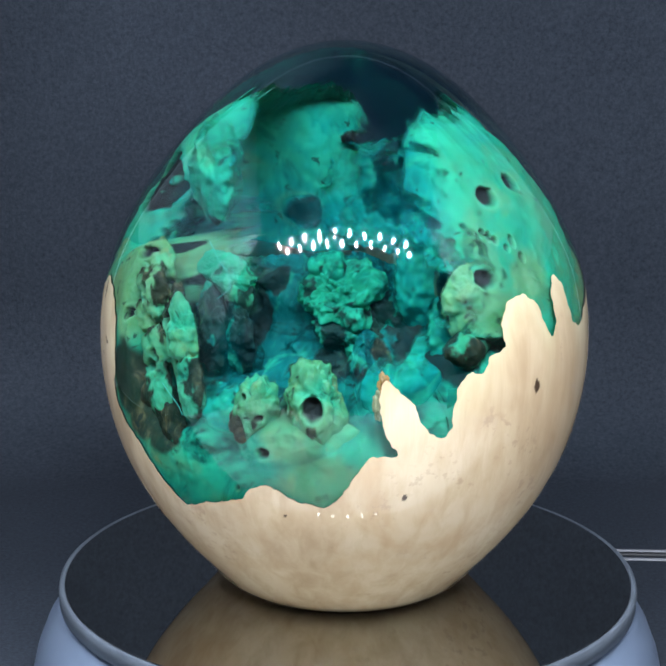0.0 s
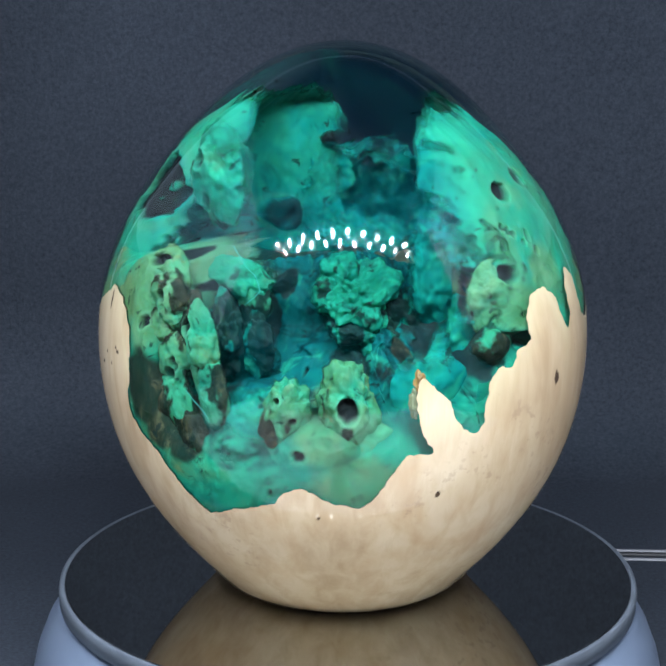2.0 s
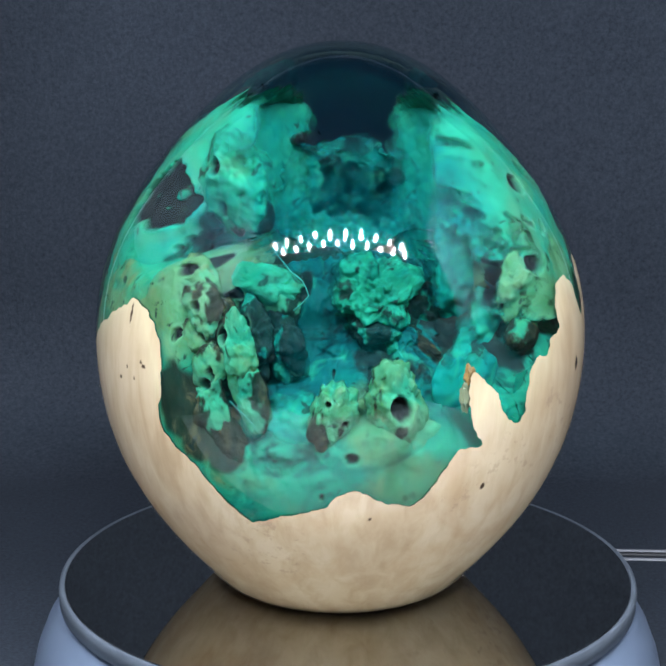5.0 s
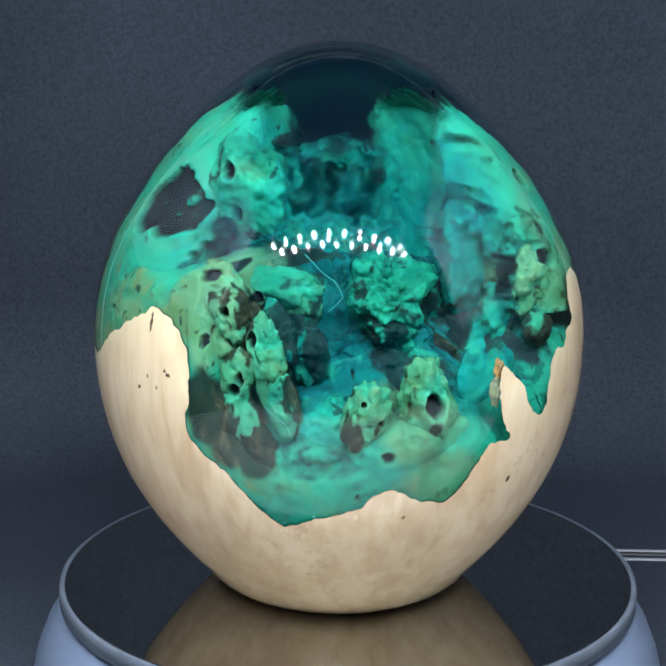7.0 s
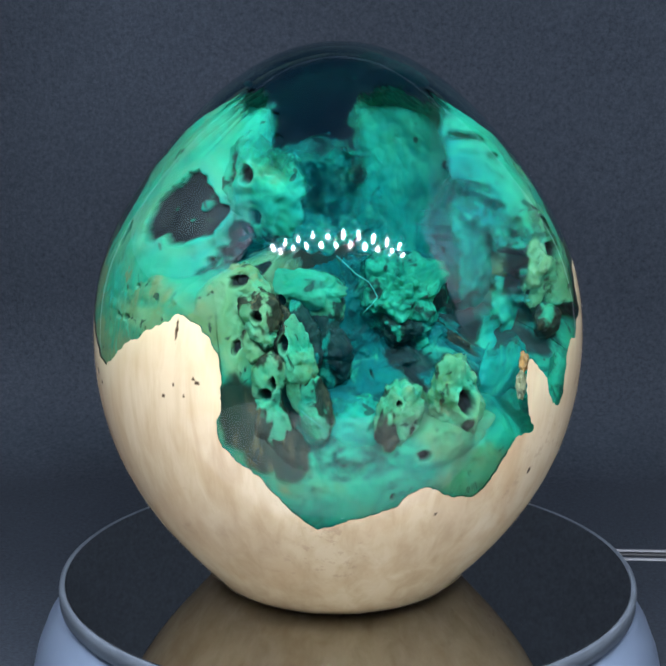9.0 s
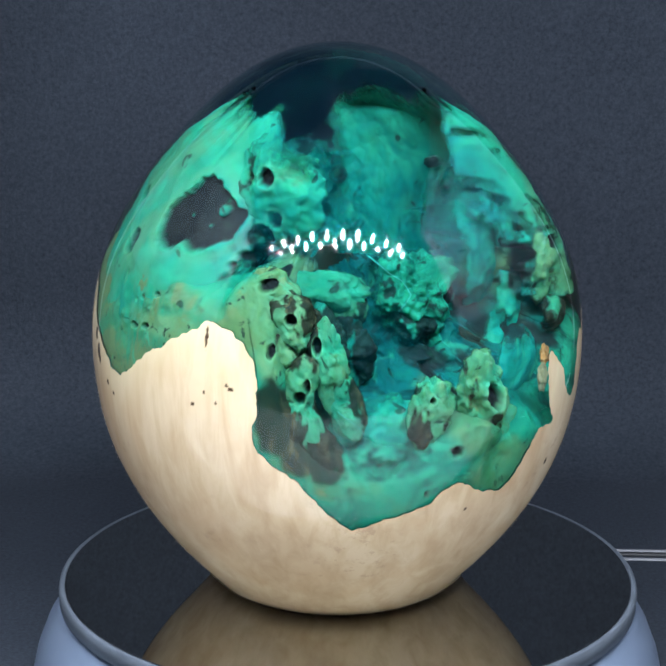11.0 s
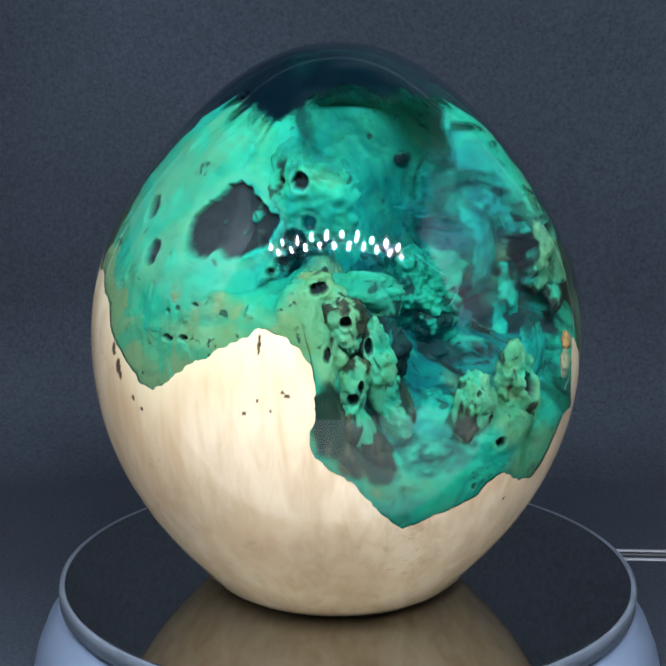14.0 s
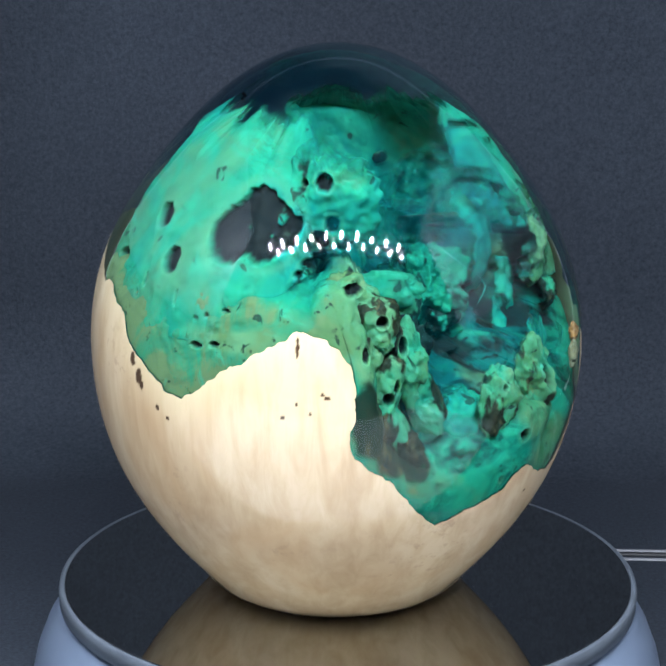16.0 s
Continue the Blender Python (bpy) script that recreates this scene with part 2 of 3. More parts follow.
def lathe_bm(profile, steps=128):
    bm = bmesh.new()
    rings = []
    for r, z in profile:
        if r < 1e-6:
            rings.append([bm.verts.new((0, 0, z))])
        else:
            rings.append([bm.verts.new((r * math.cos(2 * math.pi * k / steps), r * math.sin(2 * math.pi * k / steps), z)) for k in range(steps)])
    for a, b in zip(rings, rings[1:]):
        for k in range(steps):
            m = (k + 1) % steps
            if len(a) == 1:
                bm.faces.new((a[0], b[k], b[m]))
            elif len(b) == 1:
                bm.faces.new((a[k], b[0], a[m]))
            else:
                bm.faces.new((a[k], b[k], b[m], a[m]))
    bmesh.ops.recalc_face_normals(bm, faces=bm.faces[:])
    return bm


def tube_bm(points, radius, sides=10):
    bm = bmesh.new()
    rings = []
    for n, p in enumerate(points):
        t = (points[min(n + 1, len(points) - 1)] - points[max(n - 1, 0)]).normalized()
        s = t.cross(Vector((0, 0, 1))).normalized()
        u = s.cross(t)
        rings.append([bm.verts.new(p + (s * math.cos(a) + u * math.sin(a)) * radius) for a in [2 * math.pi * k / sides for k in range(sides)]])
    for a, b in zip(rings, rings[1:]):
        for k in range(sides):
            bm.faces.new((a[k], a[(k + 1) % sides], b[(k + 1) % sides], b[k]))
    bm.faces.new(rings[0][::-1])
    bm.faces.new(rings[-1])
    return bm


def fuzz(x, y, z, scale, octaves=4, rough=0.55):
    """Fractal noise, about -1 to 1, over arrays of places in metres."""
    out = np.empty(x.size)
    for n, (a, b, c) in enumerate(zip(x.ravel(), y.ravel(), z.ravel())):
        out[n] = noise.fractal(Vector((a, b, c)) * scale, 1.0 - rough + 0.4, 2.0, octaves)
    return out.reshape(x.shape)


def smooth01(x):
    x = np.clip(x, 0, 1)
    return x * x * (3 - 2 * x)


# ---------------------------------------------------------------- photo light box (structure)
FLOOR_Z = -0.036
HALF, BACK, CEIL = 0.225, 0.215, 0.352


def light_box():
    t = 0.006
    for name, dims in (("wall_left", (-HALF - t, -HALF, -0.17, BACK, 0.115, CEIL)),
                       ("wall_right", (HALF, HALF + t, -0.17, BACK, 0.115, CEIL)),
                       ("wall_back", (-HALF - t, HALF + t, BACK, BACK + t, FLOOR_Z, CEIL))):
        tagged(part(name, box_bm(*dims, bevel=0.001), WHITE_FABRIC, smooth=False), "white fabric lining of a photo light box", "light box", kind="structure")
    for name, x in (("skirt_left", -HALF - t), ("skirt_right", HALF)):
        tagged(part(name, box_bm(x, x + t, -0.17, BACK, FLOOR_Z, 0.1145), GREY_FABRIC, smooth=False), "dark cloth skirt of a photo light box", "light box", kind="structure")
    # unseen floor, made pale to throw light up at the lower egg
    tagged(part("bounce_floor", box_bm(-HALF - t, HALF + t, -0.30, BACK, FLOOR_Z - t, FLOOR_Z - 0.0018), BOUNCE_FABRIC, smooth=False),
           "unseen pale floor added to bounce light onto the egg's underside", "light box", kind="structure")
    tagged(part("ceiling", box_bm(-HALF - t, HALF + t, -0.275, BACK + t, CEIL, CEIL + t), GREY_FABRIC, smooth=False),
           "dark grey fabric roof of a photo light box", "light box", kind="structure")
    tagged(part("table", box_bm(-0.4, 0.4, -0.7, 0.35, FLOOR_Z - 0.04, FLOOR_Z - t - 0.001), TABLE, smooth=False), "dark table top under the light box", "table", kind="structure")


def backdrop():
    """Black cloth hung at the back and swept onto the floor, and a black velvet mat added over its front to darken the
    floor.
    """
    hang, bend = BACK - 0.012, 0.048
    path = [(hang, z) for z in np.linspace(CEIL - 0.040, FLOOR_Z + bend, 50)]
    path += [(hang - bend + bend * math.cos(a), FLOOR_Z + bend - bend * math.sin(a)) for a in np.linspace(0.05, math.pi / 2, 26)]
    path += [(y, FLOOR_Z) for y in np.linspace(hang - bend - 0.006, 0.02, 16)]
    path = np.array(path)
    xs = np.linspace(-HALF + 0.018, HALF - 0.018, 110)
    grid = np.zeros((110, len(path), 3))
    grid[:, :, 0] = xs[:, None]
    grid[:, :, 2] = path[None, :, 1]
    up = np.clip((path[:, 1] - FLOOR_Z) / 0.1, 0, 1)[None, :]
    grid[:, :, 1] = path[None, :, 0] + (0.0025 * np.sin(xs * 31 + 0.7) + 0.0012 * np.sin(xs * 83))[:, None] * up
    ob = place("backdrop", sheet("backdrop", grid, False), CLOTH)
    mod = ob.modifiers.new("thickness", "SOLIDIFY")
    mod.thickness, mod.offset = 0.0015, -1
    tagged(ob, "black felt cloth backdrop swept onto the floor", "backdrop", kind="structure")
    grid = np.zeros((60, 40, 3))
    grid[:, :, 0] = np.linspace(-HALF + 0.002, HALF - 0.002, 60)[:, None]
    grid[:, :, 1] = np.linspace(-0.075, 0.151, 40)[None, :]
    grid[:, :, 2] = FLOOR_Z + 0.0005
    ob = place("darkening_mat", sheet("darkening_mat", grid, False), VELVET)
    mod = ob.modifiers.new("thickness", "SOLIDIFY")
    mod.thickness, mod.offset = 0.0004, -1
    tagged(ob, "black velvet mat added to darken the floor under the turntable", "mat", kind="structure")


def led_panel():
    """Two rows of bright chips on a board under the roof of the box."""
    lamp = tagged(new("led_light_panel"), "ceiling light bar with two staggered rows of glowing white chips", "lamp")
    lamp.location = (0, -0.243, CEIL)
    part("board", box_bm(-0.212, 0.212, -0.024, 0.024, -0.004, -0.0005, 0.0008), BOARD, lamp, smooth=False)
    chip = lathe_bm([(0, -0.0058), (0.0016, -0.0056), (0.0021, -0.0050), (0.0021, -0.0041)], 20)
    bmesh.ops.scale(chip, vec=(1.3, 5.4, 1.0), verts=chip.verts[:])
    me = bpy.data.meshes.new("led_chip")
    chip.to_mesh(me)
    chip.free()
    me.materials.append(LED)
    for row, (y, shift) in enumerate(((0.012, 0.0), (-0.012, 0.5))):
        for k in range(10):
            c = new("led_chip", me)
            c.parent = lamp
            c.location = (-0.190 + 0.0402 * (k + shift), y, 0)


# ---------------------------------------------------------------- turntable
def turntable():
    base = tagged(new("turntable"), "white plastic display turntable with a black mirror top", "turntable")
    part("body", lathe_bm([(0.0, -0.0048), (0.0655, -0.0048), (0.0668, -0.0052), (0.0685, -0.0072), (0.0712, -0.0115), (0.0735, -0.0175), (0.0750, -0.0245),
                           (0.0754, -0.0300), (0.0748, -0.0345), (0.0730, -0.0357), (0.0, -0.0357)]), WHITE_PLASTIC, base, "bluish white plastic skirt")
    disc = part("top_disc", lathe_bm([(0.0, 0.0), (0.0664, 0.0), (0.0664, -0.0008), (0.0, -0.0008)], 192), MIRROR, base, "black mirror acrylic disc", smooth=False)
    part("rim", lathe_bm([(0.06655, -0.0002), (0.0672, 0.0001), (0.0678, -0.0004), (0.0680, -0.0016), (0.0678, -0.0040), (0.0668, -0.0046), (0.0660, -0.0046), (0.0660, -0.0010)], 192), GREY_EDGE, base, "dark grey rim band")
    return base, disc


def power_cable():
    cable = tagged(new("power_cable"), "thin grey twin power cable lying on the black cloth", "cable")
    for dy, r, m, name in ((-0.0032, 0.0007, CABLE, "wire"), (0.0032, 0.0007, CABLE, "wire"), (0.0, 0.0009, CABLE_DARK, "wire")):
        pts = [Vector((0.066 + 0.0065 * k, 0.101 + dy - 0.0002 * k + (0.0025 * math.sin(k * 0.5) if k > 6 else 0), FLOOR_Z + r + 0.0007)) for k in range(22)]
        pts = [Vector((0.045, 0.045 + dy, FLOOR_Z + r + 0.003)), Vector((0.055, 0.082 + dy, FLOOR_Z + r + 0.001))] + pts
        part(name, tube_bm(pts, r), m, cable)


# ---------------------------------------------------------------- the egg
EGG_OFFSET = Vector((-0.00118, 0.00281, 0.0))
TURN_RATE = 4.3085
EGG_FORM = (0.0604, 0.00224, 0.0056, 0.00019, 0.00182, 0.00022, 0.00054)

_ph = np.linspace(-1.35, math.pi / 2, 800)
_rho = sum(a * np.cos(k * (math.pi / 2 - _ph)) for k, a in enumerate(EGG_FORM))
_R, _Z = _rho * np.cos(_ph), 0.055 + _rho * np.sin(_ph)
EGG_TOP = float(_Z[-1])


def egg_radius(z):
    return np.interp(z, _Z, _R)


# where wood meets resin: degrees round the egg, millimetres above the disc
SHORE_SIDE = ((-180, 84), (-160, 85.7), (-150, 79.5), (-141, 76), (-136, 77.2), (-131, 74), (-126, 72.5), (-122.5, 67), (-116.5, 63.9), (-112, 61),
              (-108, 58.2), (-104, 58.3), (-99.5, 60.8), (-95, 64.5), (-90, 67.5), (-84.5, 71), (-79, 74), (-76.5, 75.4), (-74, 74.2), (-70.5, 73.6),
              (-67.5, 70.3), (-65, 67.5), (-64.5, 62), (-64.3, 57), (-66, 51.8), (-65, 48.8), (-61, 44.7), (-56, 41.9), (-51.5, 36.5), (-46.5, 31.5), (-43, 29.7))
SHORE_FRONT = ((-37, 31.5), (-31.5, 33), (-24.5, 34.7), (-21.7, 38.2), (-18, 39.5), (-14.5, 38), (-10.5, 35.8), (-4, 34.6), (-0.5, 37.5), (3, 43.5),
               (6, 47.2), (12.5, 47.3), (10, 50.5), (8.4, 54), (7.7, 58.5), (8, 63), (9, 64.8), (12, 61.8), (15.3, 59), (16.3, 55.4), (19, 52), (22.4, 50.5),
               (24.3, 52.6), (24.7, 58), (26, 62.5), (28.2, 64.3), (32, 63.5), (33.5, 66.8), (38.5, 68.5), (37.5, 73), (40, 77), (46, 78.5), (50.3, 75),
               (52.6, 69), (54.5, 67.5), (57, 70), (56.5, 76.5), (60, 80.4), (63, 77), (65, 68), (70, 66.3), (75, 69), (95, 74), (120, 70), (150, 80), (180, 84))

# burl that comes close under the surface: degrees, mm, half widths
LUMPS = ((-66, 62, 8, 22), (-63, 52, 6, 12), (-69, 78, 8, 9), (-46, 36, 14, 6), (-26, 37, 10, 5), (-4, 40, 14, 7), (-13, 48, 10, 5),
         (-105, 74, 34, 22), (-92, 99, 17, 9), (52, 84, 18, 16), (70, 90, 20, 20), (110, 80, 40, 25), (165, 85, 40, 20), (-160, 85, 40, 20))
# hollows: degrees, mm, half width and half height in mm
VOIDS = ((-7.2, 56.8, 2.7, 2.9), (-18.4, 46.6, 1.7, 1.6), (-56, 59.4, 1.6, 1.7), (-57.9, 76.2, 1.5, 1.5), (-64.6, 82.6, 2.2, 1.4), (-93, 97.0, 5.4, 5.2), (-99, 92, 5.6, 6.4), (-88, 92.0, 7.0, 6.0),
         (-75, 89.5, 3.6, 2.6), (-76, 85.5, 3.4, 1.4), (37.5, 82, 2.3, 2.3), (-73, 102.5, 2.3, 2.3), (-80, 102, 0.9, 0.9), (-70, 93, 2.4, 2.4), (-97, 70.5, 1.4, 0.8), (-102, 69.6, 1.8, 0.9), (-95, 77.4, 1.2, 0.5),
         (-25.5, 37.5, 0.5, 0.8), (48, 97, 3.4, 2.2), (64, 98, 2.8, 2.0), (42, 90, 1.0, 1.0), (-20, 54, 0.9, 0.9), (-24, 58, 0.8, 0.8))
PINHOLES = ((40, 91, 0.9, 0.9), (44, 89, 0.8, 0.8), (47, 87, 1.0, 0.7), (50, 88, 0.8, 1.2), (52, 84.5, 1.0, 1.0), (38, 89.5, 0.6, 0.6), (-62, 70, 1.0, 2.0), (-54, 62, 0.8, 2.0),
            (-52, 70, 1.2, 2.2), (-100, 76, 0.5, 0.6), (-103, 75, 0.6, 0.5), (-110, 78, 0.5, 2.0), (-122, 80, 0.6, 1.8), (-124, 77, 0.6, 1.2), (-80, 84, 1.2, 0.9))
FLECKS = ((-86.6, 94.7, 1.5, 1.9), (-88, 92.5, 0.8, 1.2))
REAR_VOIDS = ((133, 89.5, 2.2, 1.3), (160, 86, 3.0, 1.2), (197, 80, 5.0, 4.0), (234, 93, 3.0, 3.0), (245, 85, 3.0, 3.0), (222, 82, 3.0, 2.0), (175, 98, 5.0, 1.0), (96, 93, 1.2, 1.0))
# shade between the deep knobs, painted on the core: degrees, mm, half widths
PAINTED_GAPS = ((26, 66, 8, 6), (-3, 60, 12, 3.5), (-50, 66, 5, 11), (-44, 74, 4, 4), (-55, 71, 4, 5))
# paler, yellow-green burl: degrees, mm, half widths
CREAMS = ((-4, 41, 12, 6), (-12, 50, 9, 7), (-64, 79, 8, 7), (-68, 74, 8, 6), (38, 75, 8, 6), (-60, 70, 6, 6), (52, 80, 8, 5), (-90, 72, 14, 3))
# brown bark streaks: degrees, mm, half widths
BARKS = ((-61, 55, 5.0, 9), (-55, 48, 5.5, 6), (-49, 44, 4.5, 4), (31.5, 67.5, 4.5, 3), (14, 63, 4.0, 3))
# knobs of burl that stand in the resin: degrees and mm of the middle, radius of the middle, half width, depth and
# height, lean, tone (0 pale to 1 deep teal), cream, share of bark or, when deep, of near-black paint, relief (all
# lengths in mm)
KNOBS = ((-7.2, 56.5, 47.5, 6.4, 6.0, 9.4, 0, 0.14, 0.55, 0.30, 1.2), (-22.5, 54.5, 47.5, 5.0, 5.0, 8.4, -6, 0.16, 0.50, 0.34, 1.3), (-15.0, 46.5, 49.0, 6.6, 4.0, 5.4, 0, 0.16, 0.45, 0.40, 1.2),
         (-3.0, 47.0, 48.0, 7.0, 4.6, 6.0, 0, 0.16, 0.5, 0.12, 0.9), (-33.0, 42.0, 45.5, 9.0, 5.0, 5.4, 0, 0.30, 0.0, 0.10, 0.7),
         (-66.0, 79.0, 43.5, 7.0, 5.8, 6.4, 0, 0.08, 0.70, 0.20, 1.1), (-58.5, 74.0, 46.5, 5.0, 5.0, 7.4, 12, 0.10, 0.65, 0.30, 1.2), (-63.0, 67.0, 47.5, 5.2, 5.0, 8.0, 8, 0.10, 0.70, 0.26, 1.2),
         (-58.5, 55.0, 47.5, 5.6, 4.6, 10.5, 18, 0.16, 0.25, 0.78, 1.3), (-51.0, 46.5, 47.8, 4.4, 3.6, 8.6, 38, 0.20, 0.15, 0.80, 1.3), (-56.5, 62.5, 48.0, 4.6, 4.4, 5.4, 0, 0.14, 0.60, 0.32, 1.2),
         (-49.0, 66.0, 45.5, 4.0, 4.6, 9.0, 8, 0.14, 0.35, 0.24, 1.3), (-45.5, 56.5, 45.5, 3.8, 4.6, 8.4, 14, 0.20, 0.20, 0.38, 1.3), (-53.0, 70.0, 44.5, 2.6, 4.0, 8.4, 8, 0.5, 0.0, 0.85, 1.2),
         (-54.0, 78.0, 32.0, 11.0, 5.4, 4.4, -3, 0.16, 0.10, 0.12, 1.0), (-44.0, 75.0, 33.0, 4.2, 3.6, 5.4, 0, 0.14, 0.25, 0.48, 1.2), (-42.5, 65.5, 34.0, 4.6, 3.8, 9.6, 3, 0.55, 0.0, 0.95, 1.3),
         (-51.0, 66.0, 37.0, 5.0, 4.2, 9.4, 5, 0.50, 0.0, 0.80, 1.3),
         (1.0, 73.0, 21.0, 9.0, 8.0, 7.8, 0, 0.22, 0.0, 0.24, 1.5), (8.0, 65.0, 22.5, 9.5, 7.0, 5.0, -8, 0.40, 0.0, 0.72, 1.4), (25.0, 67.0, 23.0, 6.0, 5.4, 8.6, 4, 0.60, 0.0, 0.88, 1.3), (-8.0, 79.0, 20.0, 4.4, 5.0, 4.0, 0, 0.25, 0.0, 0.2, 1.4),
         (36.0, 76.5, 44.5, 7.0, 5.0, 8.0, 0, 0.12, 0.65, 0.24, 1.1), (32.5, 67.0, 47.5, 5.2, 4.0, 4.0, 0, 0.2, 0.20, 0.85, 1.3),
         (45.0, 69.5, 45.0, 6.4, 4.4, 5.4, 0, 0.2, 0.30, 0.55, 1.1))
# soft banks of cloudy burl inside the resin, in the same terms
BANKS = ((-72.0, 98.0, 30.0, 11.0, 5.5, 11.5, -10, 0.18, 0.0, 0.20, 0.9), (62.0, 84.0, 32.0, 17.0, 9.0, 15.0, 0, 0.30, 0.0, 0.06, 0.5), (52.0, 68.0, 36.0, 16.0, 7.0, 13.0, 0, 0.32, 0.0, 0.06, 0.5), (84.0, 74.0, 34.0, 16.0, 7.0, 16.0, 0, 0.32, 0.0, 0.06, 0.5), (156.0, 85.0, 26.0, 19.0, 6.0, 14.0, 0, 0.46, 0.0, 0.10, 0.7), (42.0, 79.0, 29.0, 11.0, 8.0, 14.0, 0, 0.34, 0.0, 0.04, 0.4),
         (72.0, 58.0, 40.0, 18.0, 6.0, 11.0, 0, 0.34, 0.0, 0.05, 0.5), (40.0, 60.0, 35.0, 12.0, 6.0, 9.0, 0, 0.40, 0.0, 0.08, 0.6),
         (16.0, 58.0, 44.0, 9.0, 4.0, 9.0, 0, 0.45, 0.0, 0.05, 0.5),
         (-36.0, 50.0, 42.0, 10.0, 6.0, 7.0, 20, 0.26, 0.0, 0.10, 0.9))

# marks in the bare wood: degrees, mm, half width and half height in mm
MARKS = ((48, 58, 0.9, 1.9), (-77, 72, 0.45, 2.2), (-120, 63.5, 1.0, 2.0), (-117.6, 60.0, 1.2, 1.9), (-116.6, 58.4, 0.9, 1.2), (-111.5, 54.5, 0.6, 0.6), (-108.5, 52.7, 0.5, 0.5),
         (-70.5, 61.5, 0.7, 0.35), (-71.5, 62.2, 0.5, 0.4), (-80, 57, 0.5, 0.5), (-74, 58, 0.4, 0.4), (-77, 60, 0.4, 0.3), (14.5, 37, 0.7, 0.9), (-14, 32, 0.6, 0.4))


def blobs(az, z, spots, in_mm):
    """The strongest of several soft spots at each place, 0 to 1."""
    out = np.zeros(az.shape)
    for a, h, sa, sh in spots:
        da = (az - a + 180) % 360 - 180
        if in_mm:
            da = da * math.pi / 180 * np.maximum(egg_radius(z) * 1000, 8)
        out = np.maximum(out, np.exp(-(da / sa) ** 2 - ((z * 1000 - h) / sh) ** 2))
    return out


def shore(n):
    pts = np.array(SHORE_SIDE + SHORE_FRONT, float)
    step = np.hypot(np.diff(pts[:, 0]), np.diff(pts[:, 1]))
    s = np.concatenate([[0], np.cumsum(step)])
    u = np.linspace(0, s[-1], n, endpoint=False)
    az, z = np.interp(u, s, pts[:, 0]), np.interp(u, s, pts[:, 1])
    kern = np.exp(-np.linspace(-2, 2, 7) ** 2)
    kern /= kern.sum()
    for arr, wrap in ((az, 360), (z, 0)):
        ext = np.concatenate([arr[-3:] - wrap, arr, arr[:3] + wrap])
        arr[:] = np.convolve(ext, kern, "valid")
    wob = fuzz(az * 0.001, z * 0.001, z * 0, 420, 4)
    wob2 = fuzz(az * 0.001 + 3, z * 0.001, z * 0, 420, 4)
    az += 0.55 * wob2
    z += 0.6 * wob
    # columns away from the shore stand at even, rising angles
    calm = np.maximum.accumulate(az)
    m = 41
    ext = np.concatenate([calm[-m:] - 360, calm, calm[:m] + 360])
    calm = np.convolve(ext, np.ones(2 * m + 1) / (2 * m + 1), "valid")
    return az, z / 1000, calm


NCOL = 900
S_AZ, S_Z, S_CALM = shore(NCOL)


def columns(z):
    """Angles of the columns at the heights z (columns, rows)."""
    s = smooth01(np.abs(z - S_Z[:, None]) / 0.014)
    return S_AZ[:, None] * (1 - s) + S_CALM[:, None] * s


def around(az, r, z):
    a = np.radians(az)
    return np.stack([r * np.sin(a), -r * np.cos(a), z + 0 * a], -1)


def from_shore(az, z, re, line):
    """Distance over the skin from each place to a line at the given heights along the shore."""
    out = np.empty(az.shape)
    for i in range(len(az)):
        da = ((S_AZ[None, ::2] - az[i][:, None] + 180) % 360 - 180) * math.pi / 180 * re[i][:, None]
        out[i] = np.sqrt((da ** 2 + (line[None, ::2] - z[i][:, None]) ** 2).min(1))
    return out


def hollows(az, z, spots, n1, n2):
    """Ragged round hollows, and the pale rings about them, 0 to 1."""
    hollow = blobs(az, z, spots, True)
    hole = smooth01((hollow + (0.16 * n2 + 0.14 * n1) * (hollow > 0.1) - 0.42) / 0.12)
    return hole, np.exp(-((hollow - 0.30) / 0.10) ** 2)


